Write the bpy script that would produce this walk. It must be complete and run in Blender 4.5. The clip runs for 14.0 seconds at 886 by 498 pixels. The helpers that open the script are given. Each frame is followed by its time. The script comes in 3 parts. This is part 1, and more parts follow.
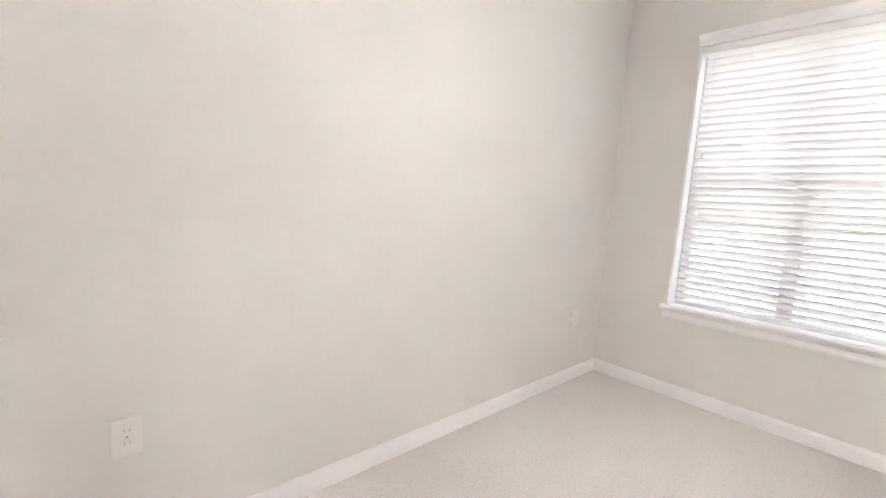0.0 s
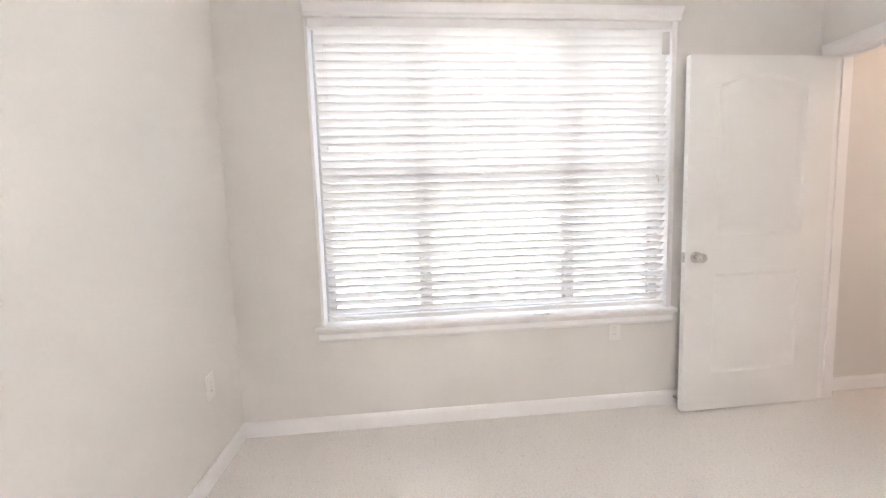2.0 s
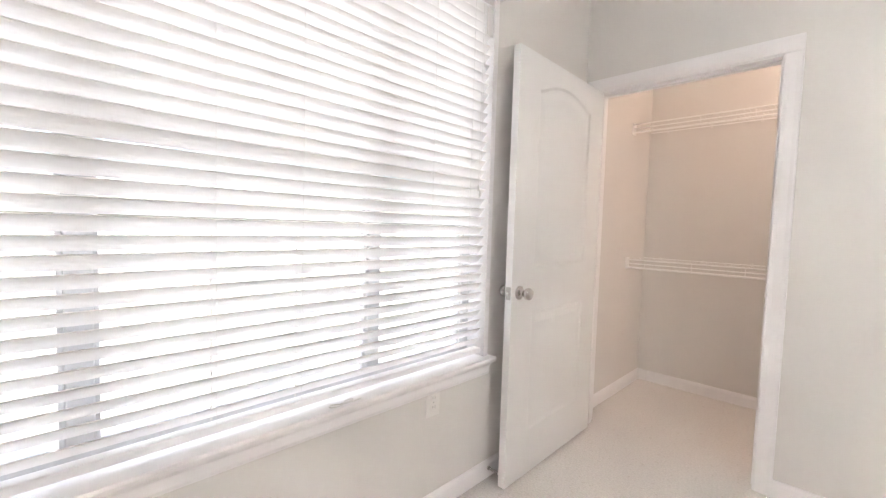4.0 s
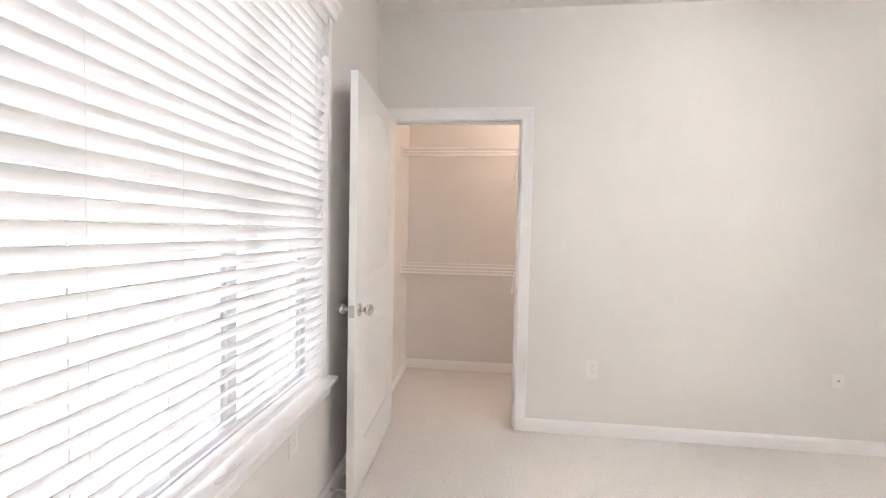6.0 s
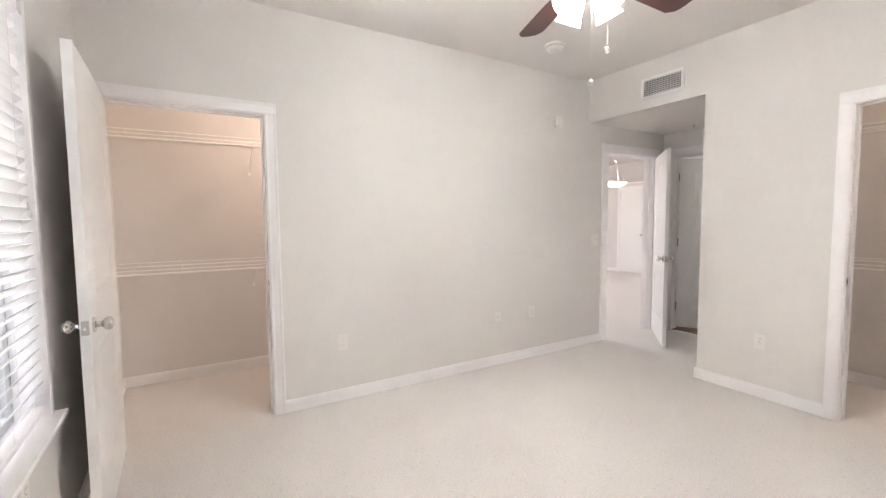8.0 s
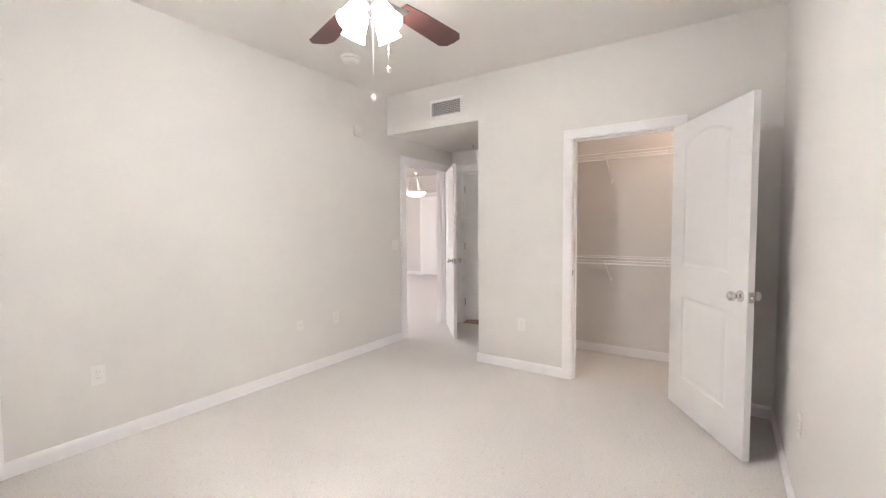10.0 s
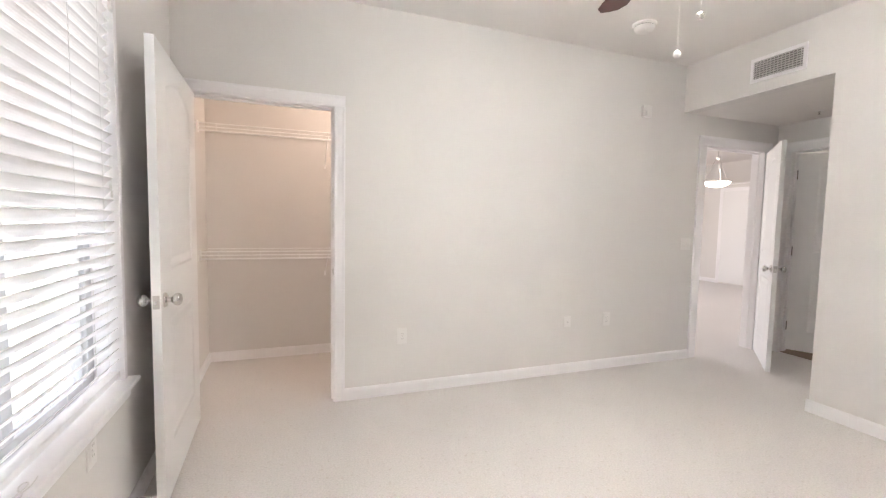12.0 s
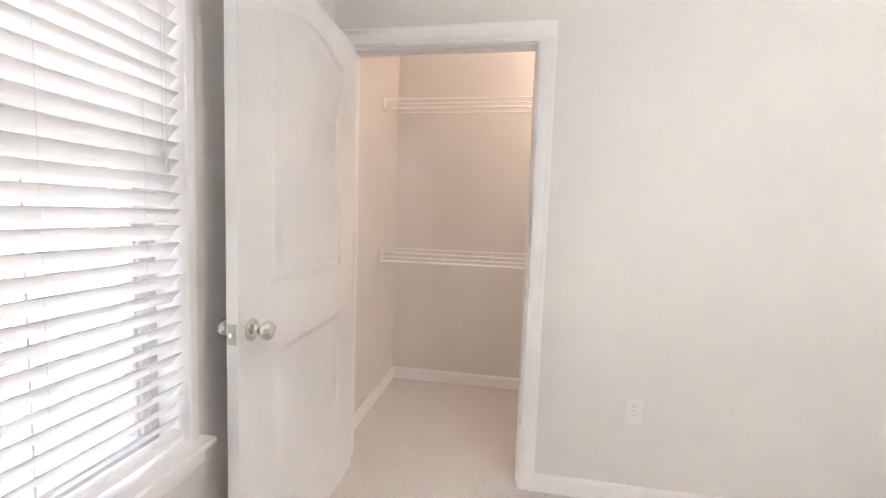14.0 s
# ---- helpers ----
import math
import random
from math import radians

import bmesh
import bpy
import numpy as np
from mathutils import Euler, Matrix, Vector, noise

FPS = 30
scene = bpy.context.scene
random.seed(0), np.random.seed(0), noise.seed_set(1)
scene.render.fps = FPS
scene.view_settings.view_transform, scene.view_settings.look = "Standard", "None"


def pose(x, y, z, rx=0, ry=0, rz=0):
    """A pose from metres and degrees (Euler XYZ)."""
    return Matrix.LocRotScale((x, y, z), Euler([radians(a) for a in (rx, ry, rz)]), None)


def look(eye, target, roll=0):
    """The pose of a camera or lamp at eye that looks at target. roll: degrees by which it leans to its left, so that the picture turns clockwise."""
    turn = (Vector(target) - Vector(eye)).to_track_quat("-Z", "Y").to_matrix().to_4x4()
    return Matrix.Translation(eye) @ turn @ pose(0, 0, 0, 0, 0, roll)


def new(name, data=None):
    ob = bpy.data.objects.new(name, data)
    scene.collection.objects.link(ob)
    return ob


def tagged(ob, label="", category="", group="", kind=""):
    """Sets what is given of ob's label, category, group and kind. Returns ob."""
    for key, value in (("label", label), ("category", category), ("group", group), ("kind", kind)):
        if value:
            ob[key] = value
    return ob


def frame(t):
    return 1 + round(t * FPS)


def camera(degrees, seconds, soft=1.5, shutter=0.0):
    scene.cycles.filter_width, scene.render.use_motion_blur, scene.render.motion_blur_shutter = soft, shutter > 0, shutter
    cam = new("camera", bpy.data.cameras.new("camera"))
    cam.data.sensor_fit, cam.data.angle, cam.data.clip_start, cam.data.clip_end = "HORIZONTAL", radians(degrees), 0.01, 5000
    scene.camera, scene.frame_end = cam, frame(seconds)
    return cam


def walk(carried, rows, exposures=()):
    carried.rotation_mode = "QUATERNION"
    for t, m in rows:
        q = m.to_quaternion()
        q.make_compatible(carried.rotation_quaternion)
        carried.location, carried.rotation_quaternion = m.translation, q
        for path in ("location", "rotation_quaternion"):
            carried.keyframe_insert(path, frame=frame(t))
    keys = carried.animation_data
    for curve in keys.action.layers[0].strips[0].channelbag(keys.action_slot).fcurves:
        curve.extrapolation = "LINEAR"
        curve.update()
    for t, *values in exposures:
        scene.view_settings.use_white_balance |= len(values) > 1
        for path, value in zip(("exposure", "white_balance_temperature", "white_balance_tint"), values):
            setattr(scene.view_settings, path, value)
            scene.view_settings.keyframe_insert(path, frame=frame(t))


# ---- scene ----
cam = camera(93.0, 14.0, soft=1.3)
PATH = [
    (0, (3.001, -1.972, 1.190), (1.651, -3.429, 0.965), 4.0),
    (0.5, (2.895, -2.147, 1.184), (1.228, -3.233, 0.980), 3.0),
    (1, (2.810, -2.291, 1.217), (0.932, -2.952, 1.031), 1.4),
    (1.5, (2.590, -2.389, 1.237), (0.611, -2.602, 1.046), -0.6),
    (2, (2.347, -2.472, 1.260), (0.364, -2.309, 1.056), -1.8),
    (2.5, (2.077, -2.516, 1.223), (0.151, -2.003, 1.060), -1.9),
    (3, (1.775, -2.514, 1.243), (-0.046, -1.697, 1.111), -1.0),
    (3.5, (1.462, -2.517, 1.239), (-0.187, -1.391, 1.119), 0.7),
    (4, (1.219, -2.467, 1.225), (-0.193, -1.055, 1.113), 1.7),
    (4.2, (1.151, -2.451, 1.225), (-0.160, -0.945, 1.120), 2.0),
    (4.97, (0.896, -2.505, 1.236), (0.032, -0.704, 1.142), 1.9),
    (5.73, (0.759, -2.717, 1.281), (0.371, -0.756, 1.201), 1.3),
    (6.5, (0.643, -2.915, 1.332), (0.735, -0.919, 1.253), 0.7),
    (7, (0.547, -2.996, 1.342), (0.954, -1.039, 1.257), -0.5),
    (7.5, (0.484, -3.009, 1.364), (1.208, -1.148, 1.237), -0.4),
    (8, (0.474, -3.037, 1.338), (1.493, -1.322, 1.201), -0.5),
    (8.5, (0.478, -3.055, 1.327), (1.744, -1.513, 1.189), -0.0),
    (8.7, (0.500, -3.068, 1.328), (1.845, -1.594, 1.195), 0.3),
    (9.4, (0.506, -3.108, 1.326), (2.089, -1.893, 1.202), 0.2),
    (10.1, (0.506, -3.151, 1.320), (2.159, -2.030, 1.214), -0.4),
    (10.8, (0.534, -3.133, 1.306), (2.007, -1.783, 1.208), -0.7),
    (11, (0.542, -3.122, 1.302), (1.909, -1.666, 1.200), -0.8),
    (11.5, (0.585, -3.084, 1.304), (1.627, -1.381, 1.191), -0.5),
    (12, (0.634, -2.981, 1.298), (1.312, -1.105, 1.160), 1.1),
    (12.5, (0.713, -2.788, 1.279), (1.037, -0.823, 1.098), 1.9),
    (13, (0.720, -2.540, 1.258), (0.773, -0.550, 1.066), 2.0),
    (13.5, (0.831, -2.269, 1.263), (0.615, -0.289, 1.081), 1.5),
    (14, (0.855, -1.934, 1.275), (0.510, 0.029, 1.112), 1.9),
]
walk(cam, [(t, look(eye, target, roll)) for t, eye, target, roll in PATH])
EXPOSURE = 2.30

# ---- world, sun, lamps ----
world = bpy.data.worlds.new("sky")
world.use_nodes = True
scene.world = world
wn = world.node_tree
sky = wn.nodes.new("ShaderNodeTexSky")
sky.sky_type = 'NISHITA'
sky.sun_disc = False
sky.sun_elevation = radians(52)
sky.sun_rotation = radians(176)
sky.air_density, sky.dust_density = 1.0, 2.5
wn.links.new(sky.outputs["Color"], wn.nodes["Background"].inputs["Color"])
wn.nodes["Background"].inputs["Strength"].default_value = 0.15


def lamp(name, kind, energy, color, m, size=0.1, size_y=None):
    data = bpy.data.lights.new(name, kind)
    data.energy, data.color = energy, color
    if kind == 'AREA':
        data.shape, data.size, data.size_y = 'RECTANGLE', size, size_y or size
    elif kind == 'POINT':
        data.shadow_soft_size = size
    else:
        data.angle = radians(size)
    ob = new(name, data)
    ob.matrix_world = m
    return ob


SUN_DIR = Vector((math.cos(radians(52)) * 0.07, -math.cos(radians(52)) * 0.997, math.sin(radians(52))))
lamp("sun", 'SUN', 3.2, (1.0, 0.95, 0.88), look(SUN_DIR * 30, (0, 0, 0)), 0.6)
WINDOW_TURN = pose(-0.04, 0, 0, 0, 0, 0.84)   # the window wall stands a little out of square
lamp("window_daylight", 'AREA', 23.0, (1.0, 0.968, 0.968), WINDOW_TURN @ look((-1.5, -1.94, 2.75), (0.0, -1.94, 1.35)), 4.2, 2.4)
lamp("closet_light", 'POINT', 3.6, (1.0, 0.76, 0.62), pose(1.45, 0.42, 2.58), 0.14)
lamp("second_closet_light", 'POINT', 2.3, (1.0, 0.76, 0.62), pose(4.50, -3.12, 2.58), 0.14)
# No window known there: unseen fill added to brighten the alcove and entry door.
lamp("living_fill_light", 'AREA', 26.0, (1.0, 0.87, 0.83), look((5.0, 6.06, 1.45), (5.0, 0.0, 1.30)), 3.4, 1.9)
# Unseen fill added behind the ajar door; no bathroom lamp is known.
lamp("bath_fill_light", 'POINT', 3.5, (1.0, 0.9, 0.8), pose(6.4, -0.9, 2.5), 0.1)
scene.view_settings.exposure = EXPOSURE
scene.cycles.max_bounces, scene.cycles.diffuse_bounces = 16, 12   # light goes round many times in a pale room


# ---- materials ----
def material(name, color, rough=0.6, metal=0.0, vary=0.06, scale=3.0, fine=0.03, fine_scale=120.0, bump=0.1, bump_scale=300.0, spec=0.4):
    mat = bpy.data.materials.new(name)
    mat.use_nodes = True
    nt = mat.node_tree
    b = nt.nodes["Principled BSDF"]
    co = nt.nodes.new("ShaderNodeTexCoord")
    n1 = nt.nodes.new("ShaderNodeTexNoise")
    n1.inputs["Scale"].default_value, n1.inputs["Detail"].default_value = scale, 4
    n2 = nt.nodes.new("ShaderNodeTexNoise")
    n2.inputs["Scale"].default_value, n2.inputs["Detail"].default_value = fine_scale, 3
    for n in (n1, n2):
        nt.links.new(co.outputs["Object"], n.inputs["Vector"])
    m1 = nt.nodes.new("ShaderNodeMixRGB")
    m1.inputs[1].default_value = (*[c * (1 - vary) for c in color], 1)
    m1.inputs[2].default_value = (*[min(1, c * (1 + vary)) for c in color], 1)
    nt.links.new(n1.outputs["Fac"], m1.inputs[0])
    m2 = nt.nodes.new("ShaderNodeMixRGB")
    m2.blend_type = 'MULTIPLY'
    m2.inputs[0].default_value = 1.0
    r = nt.nodes.new("ShaderNodeMapRange")
    r.inputs["To Min"].default_value, r.inputs["To Max"].default_value = 1 - fine * 2, 1.0 + fine
    nt.links.new(n2.outputs["Fac"], r.inputs["Value"])
    nt.links.new(m1.outputs[0], m2.inputs[1])
    nt.links.new(r.outputs[0], m2.inputs[2])
    nt.links.new(m2.outputs[0], b.inputs["Base Color"])
    b.inputs["Roughness"].default_value, b.inputs["Metallic"].default_value = rough, metal
    b.inputs["Specular IOR Level"].default_value = spec
    if bump:
        n3 = nt.nodes.new("ShaderNodeTexNoise")
        n3.inputs["Scale"].default_value, n3.inputs["Detail"].default_value = bump_scale, 2
        nt.links.new(co.outputs["Object"], n3.inputs["Vector"])
        bp = nt.nodes.new("ShaderNodeBump")
        bp.inputs["Strength"].default_value, bp.inputs["Distance"].default_value = bump, 0.002
        nt.links.new(n3.outputs["Fac"], bp.inputs["Height"])
        nt.links.new(bp.outputs["Normal"], b.inputs["Normal"])
    return mat


def translucent(name, color, share, rough=0.5):
    """Thin white plastic that lets part of the daylight through."""
    mat = material(name, color, rough, vary=0.02, scale=2.0, fine=0.015, fine_scale=60, bump=0.05, bump_scale=80)
    nt = mat.node_tree
    out, b = nt.nodes["Material Output"], nt.nodes["Principled BSDF"]
    tr = nt.nodes.new("ShaderNodeBsdfTranslucent")
    tr.inputs["Color"].default_value = (*color, 1)
    mix = nt.nodes.new("ShaderNodeMixShader")
    mix.inputs[0].default_value = share
    nt.links.new(b.outputs[0], mix.inputs[1])
    nt.links.new(tr.outputs[0], mix.inputs[2])
    nt.links.new(mix.outputs[0], out.inputs["Surface"])
    return mat


def glowing(name, color, strength):
    mat = material(name, color, 0.35, vary=0.02, bump=0)
    b = mat.node_tree.nodes["Principled BSDF"]
    b.inputs["Emission Color"].default_value = (*color, 1)
    b.inputs["Emission Strength"].default_value = strength
    return mat


def carpet_material():
    mat = material("carpet", (0.69, 0.665, 0.645), 0.95, vary=0.05, scale=2.2, fine=0.15, fine_scale=110, bump=0.7, bump_scale=180, spec=0.1)
    nt = mat.node_tree
    b = nt.nodes["Principled BSDF"]
    base = b.inputs["Base Color"].links[0].from_socket
    co = nt.nodes.new("ShaderNodeTexCoord")
    n = nt.nodes.new("ShaderNodeTexNoise")
    n.inputs["Scale"].default_value, n.inputs["Detail"].default_value = 42, 6
    nt.links.new(co.outputs["Object"], n.inputs["Vector"])
    r = nt.nodes.new("ShaderNodeMapRange")
    r.inputs["From Min"].default_value, r.inputs["From Max"].default_value = 0.60, 0.70
    r.inputs["To Min"].default_value, r.inputs["To Max"].default_value = 0.0, 0.30
    nt.links.new(n.outputs["Fac"], r.inputs["Value"])
    m = nt.nodes.new("ShaderNodeMixRGB")
    m.inputs[2].default_value = (0.40, 0.34, 0.28, 1)
    nt.links.new(r.outputs[0], m.inputs[0])
    nt.links.new(base, m.inputs[1])
    nt.links.new(m.outputs[0], b.inputs["Base Color"])
    b.inputs["Sheen Weight"].default_value = 0.25
    return mat


def glass_material():
    mat = bpy.data.materials.new("window_glass")
    mat.use_nodes = True
    b = mat.node_tree.nodes["Principled BSDF"]
    b.inputs["Base Color"].default_value = (0.97, 0.99, 0.98, 1)
    b.inputs["Roughness"].default_value, b.inputs["IOR"].default_value = 0.0, 1.45
    b.inputs["Transmission Weight"].default_value = 1.0
    return mat


WALL = material("wall_paint", (0.715, 0.699, 0.682), 0.75, vary=0.025, scale=1.3, fine=0.012, fine_scale=60, bump=0.16, bump_scale=130, spec=0.25)
CEIL = material("ceiling_paint", (0.76, 0.74, 0.72), 0.9, vary=0.02, scale=1.2, fine=0.015, bump=0.3, bump_scale=160, spec=0.1)
TRIM = material("white_trim_paint", (0.84, 0.83, 0.842), 0.38, vary=0.02, fine=0.01, bump=0.04, bump_scale=60)
DOOR = material("white_door_paint", (0.79, 0.79, 0.79), 0.42, vary=0.02, scale=2, fine=0.012, bump=0.07, bump_scale=90)
PLASTIC = material("white_plastic", (0.765, 0.75, 0.735), 0.35, vary=0.01, fine=0.005, bump=0)
SLOT = material("dark_slot", (0.05, 0.05, 0.05), 0.6, vary=0.05, bump=0)
NICKEL = material("satin_nickel", (0.70, 0.69, 0.675), 0.10, metal=1.0, vary=0.03, fine=0.02, bump=0.02)
BRONZE = material("aged_bronze_hinge", (0.10, 0.085, 0.075), 0.4, metal=0.8, vary=0.1, bump=0.05)
WIRE = material("white_vinyl_wire", (0.90, 0.90, 0.90), 0.35, vary=0.01, bump=0)
MAHOGANY = material("mahogany_blade", (0.072, 0.029, 0.027), 0.38, vary=0.25, scale=9, fine=0.12, fine_scale=40, bump=0.08, bump_scale=60)
SLAT = translucent("white_blind_slat", (0.89, 0.875, 0.87), 0.44, 0.4)
VINYL = material("white_vinyl_frame", (0.60, 0.605, 0.62), 0.4, vary=0.02, bump=0.02)
CORD = material("blind_cord", (0.74, 0.73, 0.71), 0.8, vary=0.05, bump=0)
TAG = material("grey_card", (0.66, 0.65, 0.64), 0.7, vary=0.04, bump=0.02)
METALGREY = material("grey_vent_metal", (0.62, 0.61, 0.60), 0.5, vary=0.04, bump=0.03)
VENTBACK = material("vent_shade_grey", (0.24, 0.235, 0.23), 0.6, vary=0.05, bump=0)
# Openings are not cut; the shade inside them is put into this grey.
SHADOWGREY = material("slot_shadow_grey", (0.36, 0.35, 0.33), 0.6, vary=0.05, bump=0)
BRUSHED = material("brushed_nickel_plate", (0.50, 0.49, 0.48), 0.5, metal=0.7, vary=0.04, bump=0.02)
BATHFLOOR = material("brown_vinyl_plank", (0.20, 0.13, 0.09), 0.45, vary=0.25, scale=7, fine=0.1, fine_scale=60, bump=0.05)
CARPET = carpet_material()
GLASS = glass_material()
SHADE = glowing("lit_frosted_glass", (1.0, 0.965, 0.94), 17.0)
BULB = glowing("lit_bulb", (1.0, 0.965, 0.94), 47.0)
BOWL = glowing("lit_alabaster_bowl", (1.0, 0.87, 0.79), 2.2)
GROUND = material("pale_ground", (0.46, 0.45, 0.38), 0.9, vary=0.2, scale=0.4, fine=0.1, fine_scale=8, bump=0.2, bump_scale=10)


# ---- mesh helpers ----
def mesh_of(name, bm):
    me = bpy.data.meshes.new(name)
    bmesh.ops.recalc_face_normals(bm, faces=bm.faces[:])
    bm.to_mesh(me)
    bm.free()
    return me


def part(name, bm, mat, parent=None, label="", m=None, smooth=False):
    me = bm if isinstance(bm, bpy.types.Mesh) else mesh_of(name, bm)
    if not me.materials:
        me.materials.append(mat)
    if smooth:
        for p in me.polygons:
            p.use_smooth = True
    ob = new(name, me)
    ob.parent = parent
    if m is not None:
        ob.matrix_basis = m
    if label:
        tagged(ob, label)
    return ob


def thing(name, m, label, category, group="", kind=""):
    ob = new(name)
    ob.empty_display_size = 0.05
    ob.matrix_basis = m
    return tagged(ob, label, category, group, kind)


def box(bm, x0, x1, y0, y1, z0, z1, bevel=0.0):
    vs = [bm.verts.new((x, y, z)) for x in (x0, x1) for y in (y0, y1) for z in (z0, z1)]
    fs = [bm.faces.new([vs[i] for i in f]) for f in ((0, 1, 3, 2), (4, 6, 7, 5), (0, 4, 5, 1), (2, 3, 7, 6), (0, 2, 6, 4), (1, 5, 7, 3))]
    if bevel:
        es = list({e for f in fs for e in f.edges})
        bmesh.ops.bevel(bm, geom=es, offset=bevel, segments=2, affect='EDGES', profile=0.6)
    return bm


def one_box(x0, x1, y0, y1, z0, z1, bevel=0.0):
    return box(bmesh.new(), x0, x1, y0, y1, z0, z1, bevel)


def sweep(bm, profile, a, b, u, v):
    """A profile of (u, v) pairs drawn straight from a to b."""
    a, b, u, v = Vector(a), Vector(b), Vector(u), Vector(v)
    ends = [[bm.verts.new(p + u * s + v * t) for s, t in profile] for p in (a, b)]
    n = len(profile)
    for i in range(n):
        j = (i + 1) % n
        bm.faces.new((ends[0][i], ends[0][j], ends[1][j], ends[1][i]))
    bm.faces.new(ends[0])
    bm.faces.new(ends[1][::-1])
    return bm


def swept(profile, a, b, u, v):
    return sweep(bmesh.new(), profile, a, b, u, v)


def lathe(bm, profile, n=24, m=Matrix.Identity(4)):
    """Turns (radius, height) pairs about the local z axis."""
    rings = []
    for r, z in profile:
        if r < 1e-6:
            rings.append([bm.verts.new(m @ Vector((0, 0, z)))])
        else:
            rings.append([bm.verts.new(m @ Vector((r * math.cos(2 * math.pi * i / n), r * math.sin(2 * math.pi * i / n), z))) for i in range(n)])
    for p, q in zip(rings, rings[1:]):
        for i in range(n):
            j = (i + 1) % n
            f = [p[i % len(p)], p[j % len(p)], q[j % len(q)], q[i % len(q)]]
            f = [x for k, x in enumerate(f) if x not in f[:k]]
            if len(f) > 2:
                bm.faces.new(f)
    return bm


def turned(profile, n=24, m=Matrix.Identity(4)):
    return lathe(bmesh.new(), profile, n, m)


def rod(bm, a, b, r, n=8):
    a, b = Vector(a), Vector(b)
    m = Matrix.Translation(a) @ (b - a).to_track_quat('Z', 'Y').to_matrix().to_4x4()
    return lathe(bm, [(0, 0), (r, 0), (r, (b - a).length), (0, (b - a).length)], n, m)


def one_rod(a, b, r, n=8):
    return rod(bmesh.new(), a, b, r, n)


def wall(name, along, u0, u1, v0, v1, z0, z1, openings, mat, m=None):
    """A wall with thickness along x or y, with openings (u0, u1, z0, z1) cut right through."""
    us = sorted({u0, u1, *[o[0] for o in openings], *[o[1] for o in openings]})
    zs = sorted({z0, z1, *[o[2] for o in openings], *[o[3] for o in openings]})
    us, zs = [u for u in us if u0 <= u <= u1], [z for z in zs if z0 <= z <= z1]
    bm = bmesh.new()
    put = {}

    def vert(u, v, z):
        key = (u, v, z)
        if key not in put:
            put[key] = bm.verts.new((u, v, z) if along == 'x' else (v, u, z))
        return put[key]

    def solid(i, j):
        if not (0 <= i < len(us) - 1 and 0 <= j < len(zs) - 1):
            return False
        u, z = (us[i] + us[i + 1]) / 2, (zs[j] + zs[j + 1]) / 2
        return not any(o[0] < u < o[1] and o[2] < z < o[3] for o in openings)
    for i in range(len(us) - 1):
        for j in range(len(zs) - 1):
            if not solid(i, j):
                continue
            a, b, c, d = us[i], us[i + 1], zs[j], zs[j + 1]
            for v in (v0, v1):
                bm.faces.new([vert(a, v, c), vert(b, v, c), vert(b, v, d), vert(a, v, d)])
            for di, dj, e in ((-1, 0, ((a, c), (a, d))), (1, 0, ((b, c), (b, d))), (0, -1, ((a, c), (b, c))), (0, 1, ((a, d), (b, d)))):
                if not solid(i + di, j + dj):
                    (p, q), (r, s) = e
                    bm.faces.new([vert(p, v0, q), vert(r, v0, s), vert(r, v1, s), vert(p, v1, q)])
    return tagged(part(name, bm, mat, m=m), kind="structure")


# ---- structure ----
W, BACK, TOP = 4.06, -3.43, 2.75
C1 = (0.030, 0.922)          # closet opening in the closet wall, x
C2 = (-2.82, -2.043)          # second closet opening in the right wall, y
EN = (4.348, 5.19)            # entry opening, x
BA = (-0.93, -0.13)          # bathroom opening, y
DH = 2.057                   # head of the openings
ALC_Y, ALC_X, SOFFIT = -1.15, 5.37, 2.33

tagged(part("floor", one_box(-0.25, 10.3, -3.6, 6.3, -0.12, 0.0), CARPET), "pale beige cut pile carpet", "floor", kind="structure")
tagged(part("floor_bathroom", one_box(ALC_X + 0.03, 7.4, -2.5, -0.001, 0.0005, 0.006), BATHFLOOR), "brown wood-look vinyl bathroom floor", "floor", kind="structure")
tagged(part("ceiling", one_box(-0.25, 10.3, -3.6, 6.3, TOP, TOP + 0.15), CEIL), "matt off-white painted ceiling", "ceiling", kind="structure")
WIN = (-2.966, -0.915, 0.60, 2.27)
wall("wall_window", 'y', BACK - 0.12, 1.30, -0.17, 0.0, 0, TOP, [WIN], WALL, WINDOW_TURN)
wall("wall_closet", 'x', -0.09, 10.2, 0.0, 0.115, 0, TOP, [(C1[0], C1[1], 0, DH), (EN[0], EN[1], 0, DH)], WALL)
wall("wall_right", 'y', BACK, 0.0, W, W + 0.115, 0, TOP, [(C2[0], C2[1], 0, DH), (ALC_Y, 0.0, 0, SOFFIT)], WALL)
wall("wall_back", 'x', 0.0, 5.15, BACK - 0.12, BACK, 0, TOP, [], WALL)
wall("wall_alcove_side", 'x', W + 0.115, ALC_X + 0.115, ALC_Y - 0.115, ALC_Y, 0, TOP, [], WALL)
wall("wall_alcove_back", 'y', ALC_Y, 0.0, ALC_X, ALC_X + 0.115, 0, TOP, [(BA[0], BA[1], 0, DH)], WALL)
tagged(part("ceiling_alcove", one_box(W + 0.115, ALC_X, ALC_Y, 0.0, SOFFIT, SOFFIT + 0.1), CEIL), "lowered off-white alcove soffit", "ceiling", kind="structure")
wall("wall_closet_back", 'x', -0.12, 1.95, 1.15, 1.265, 0, TOP, [], WALL)
wall("wall_closet_side", 'y', 0.115, 1.15, 1.85, 1.95, 0, TOP, [], WALL)
wall("wall_second_closet_back", 'y', BACK, ALC_Y - 0.115, 5.03, 5.15, 0, TOP, [], WALL)
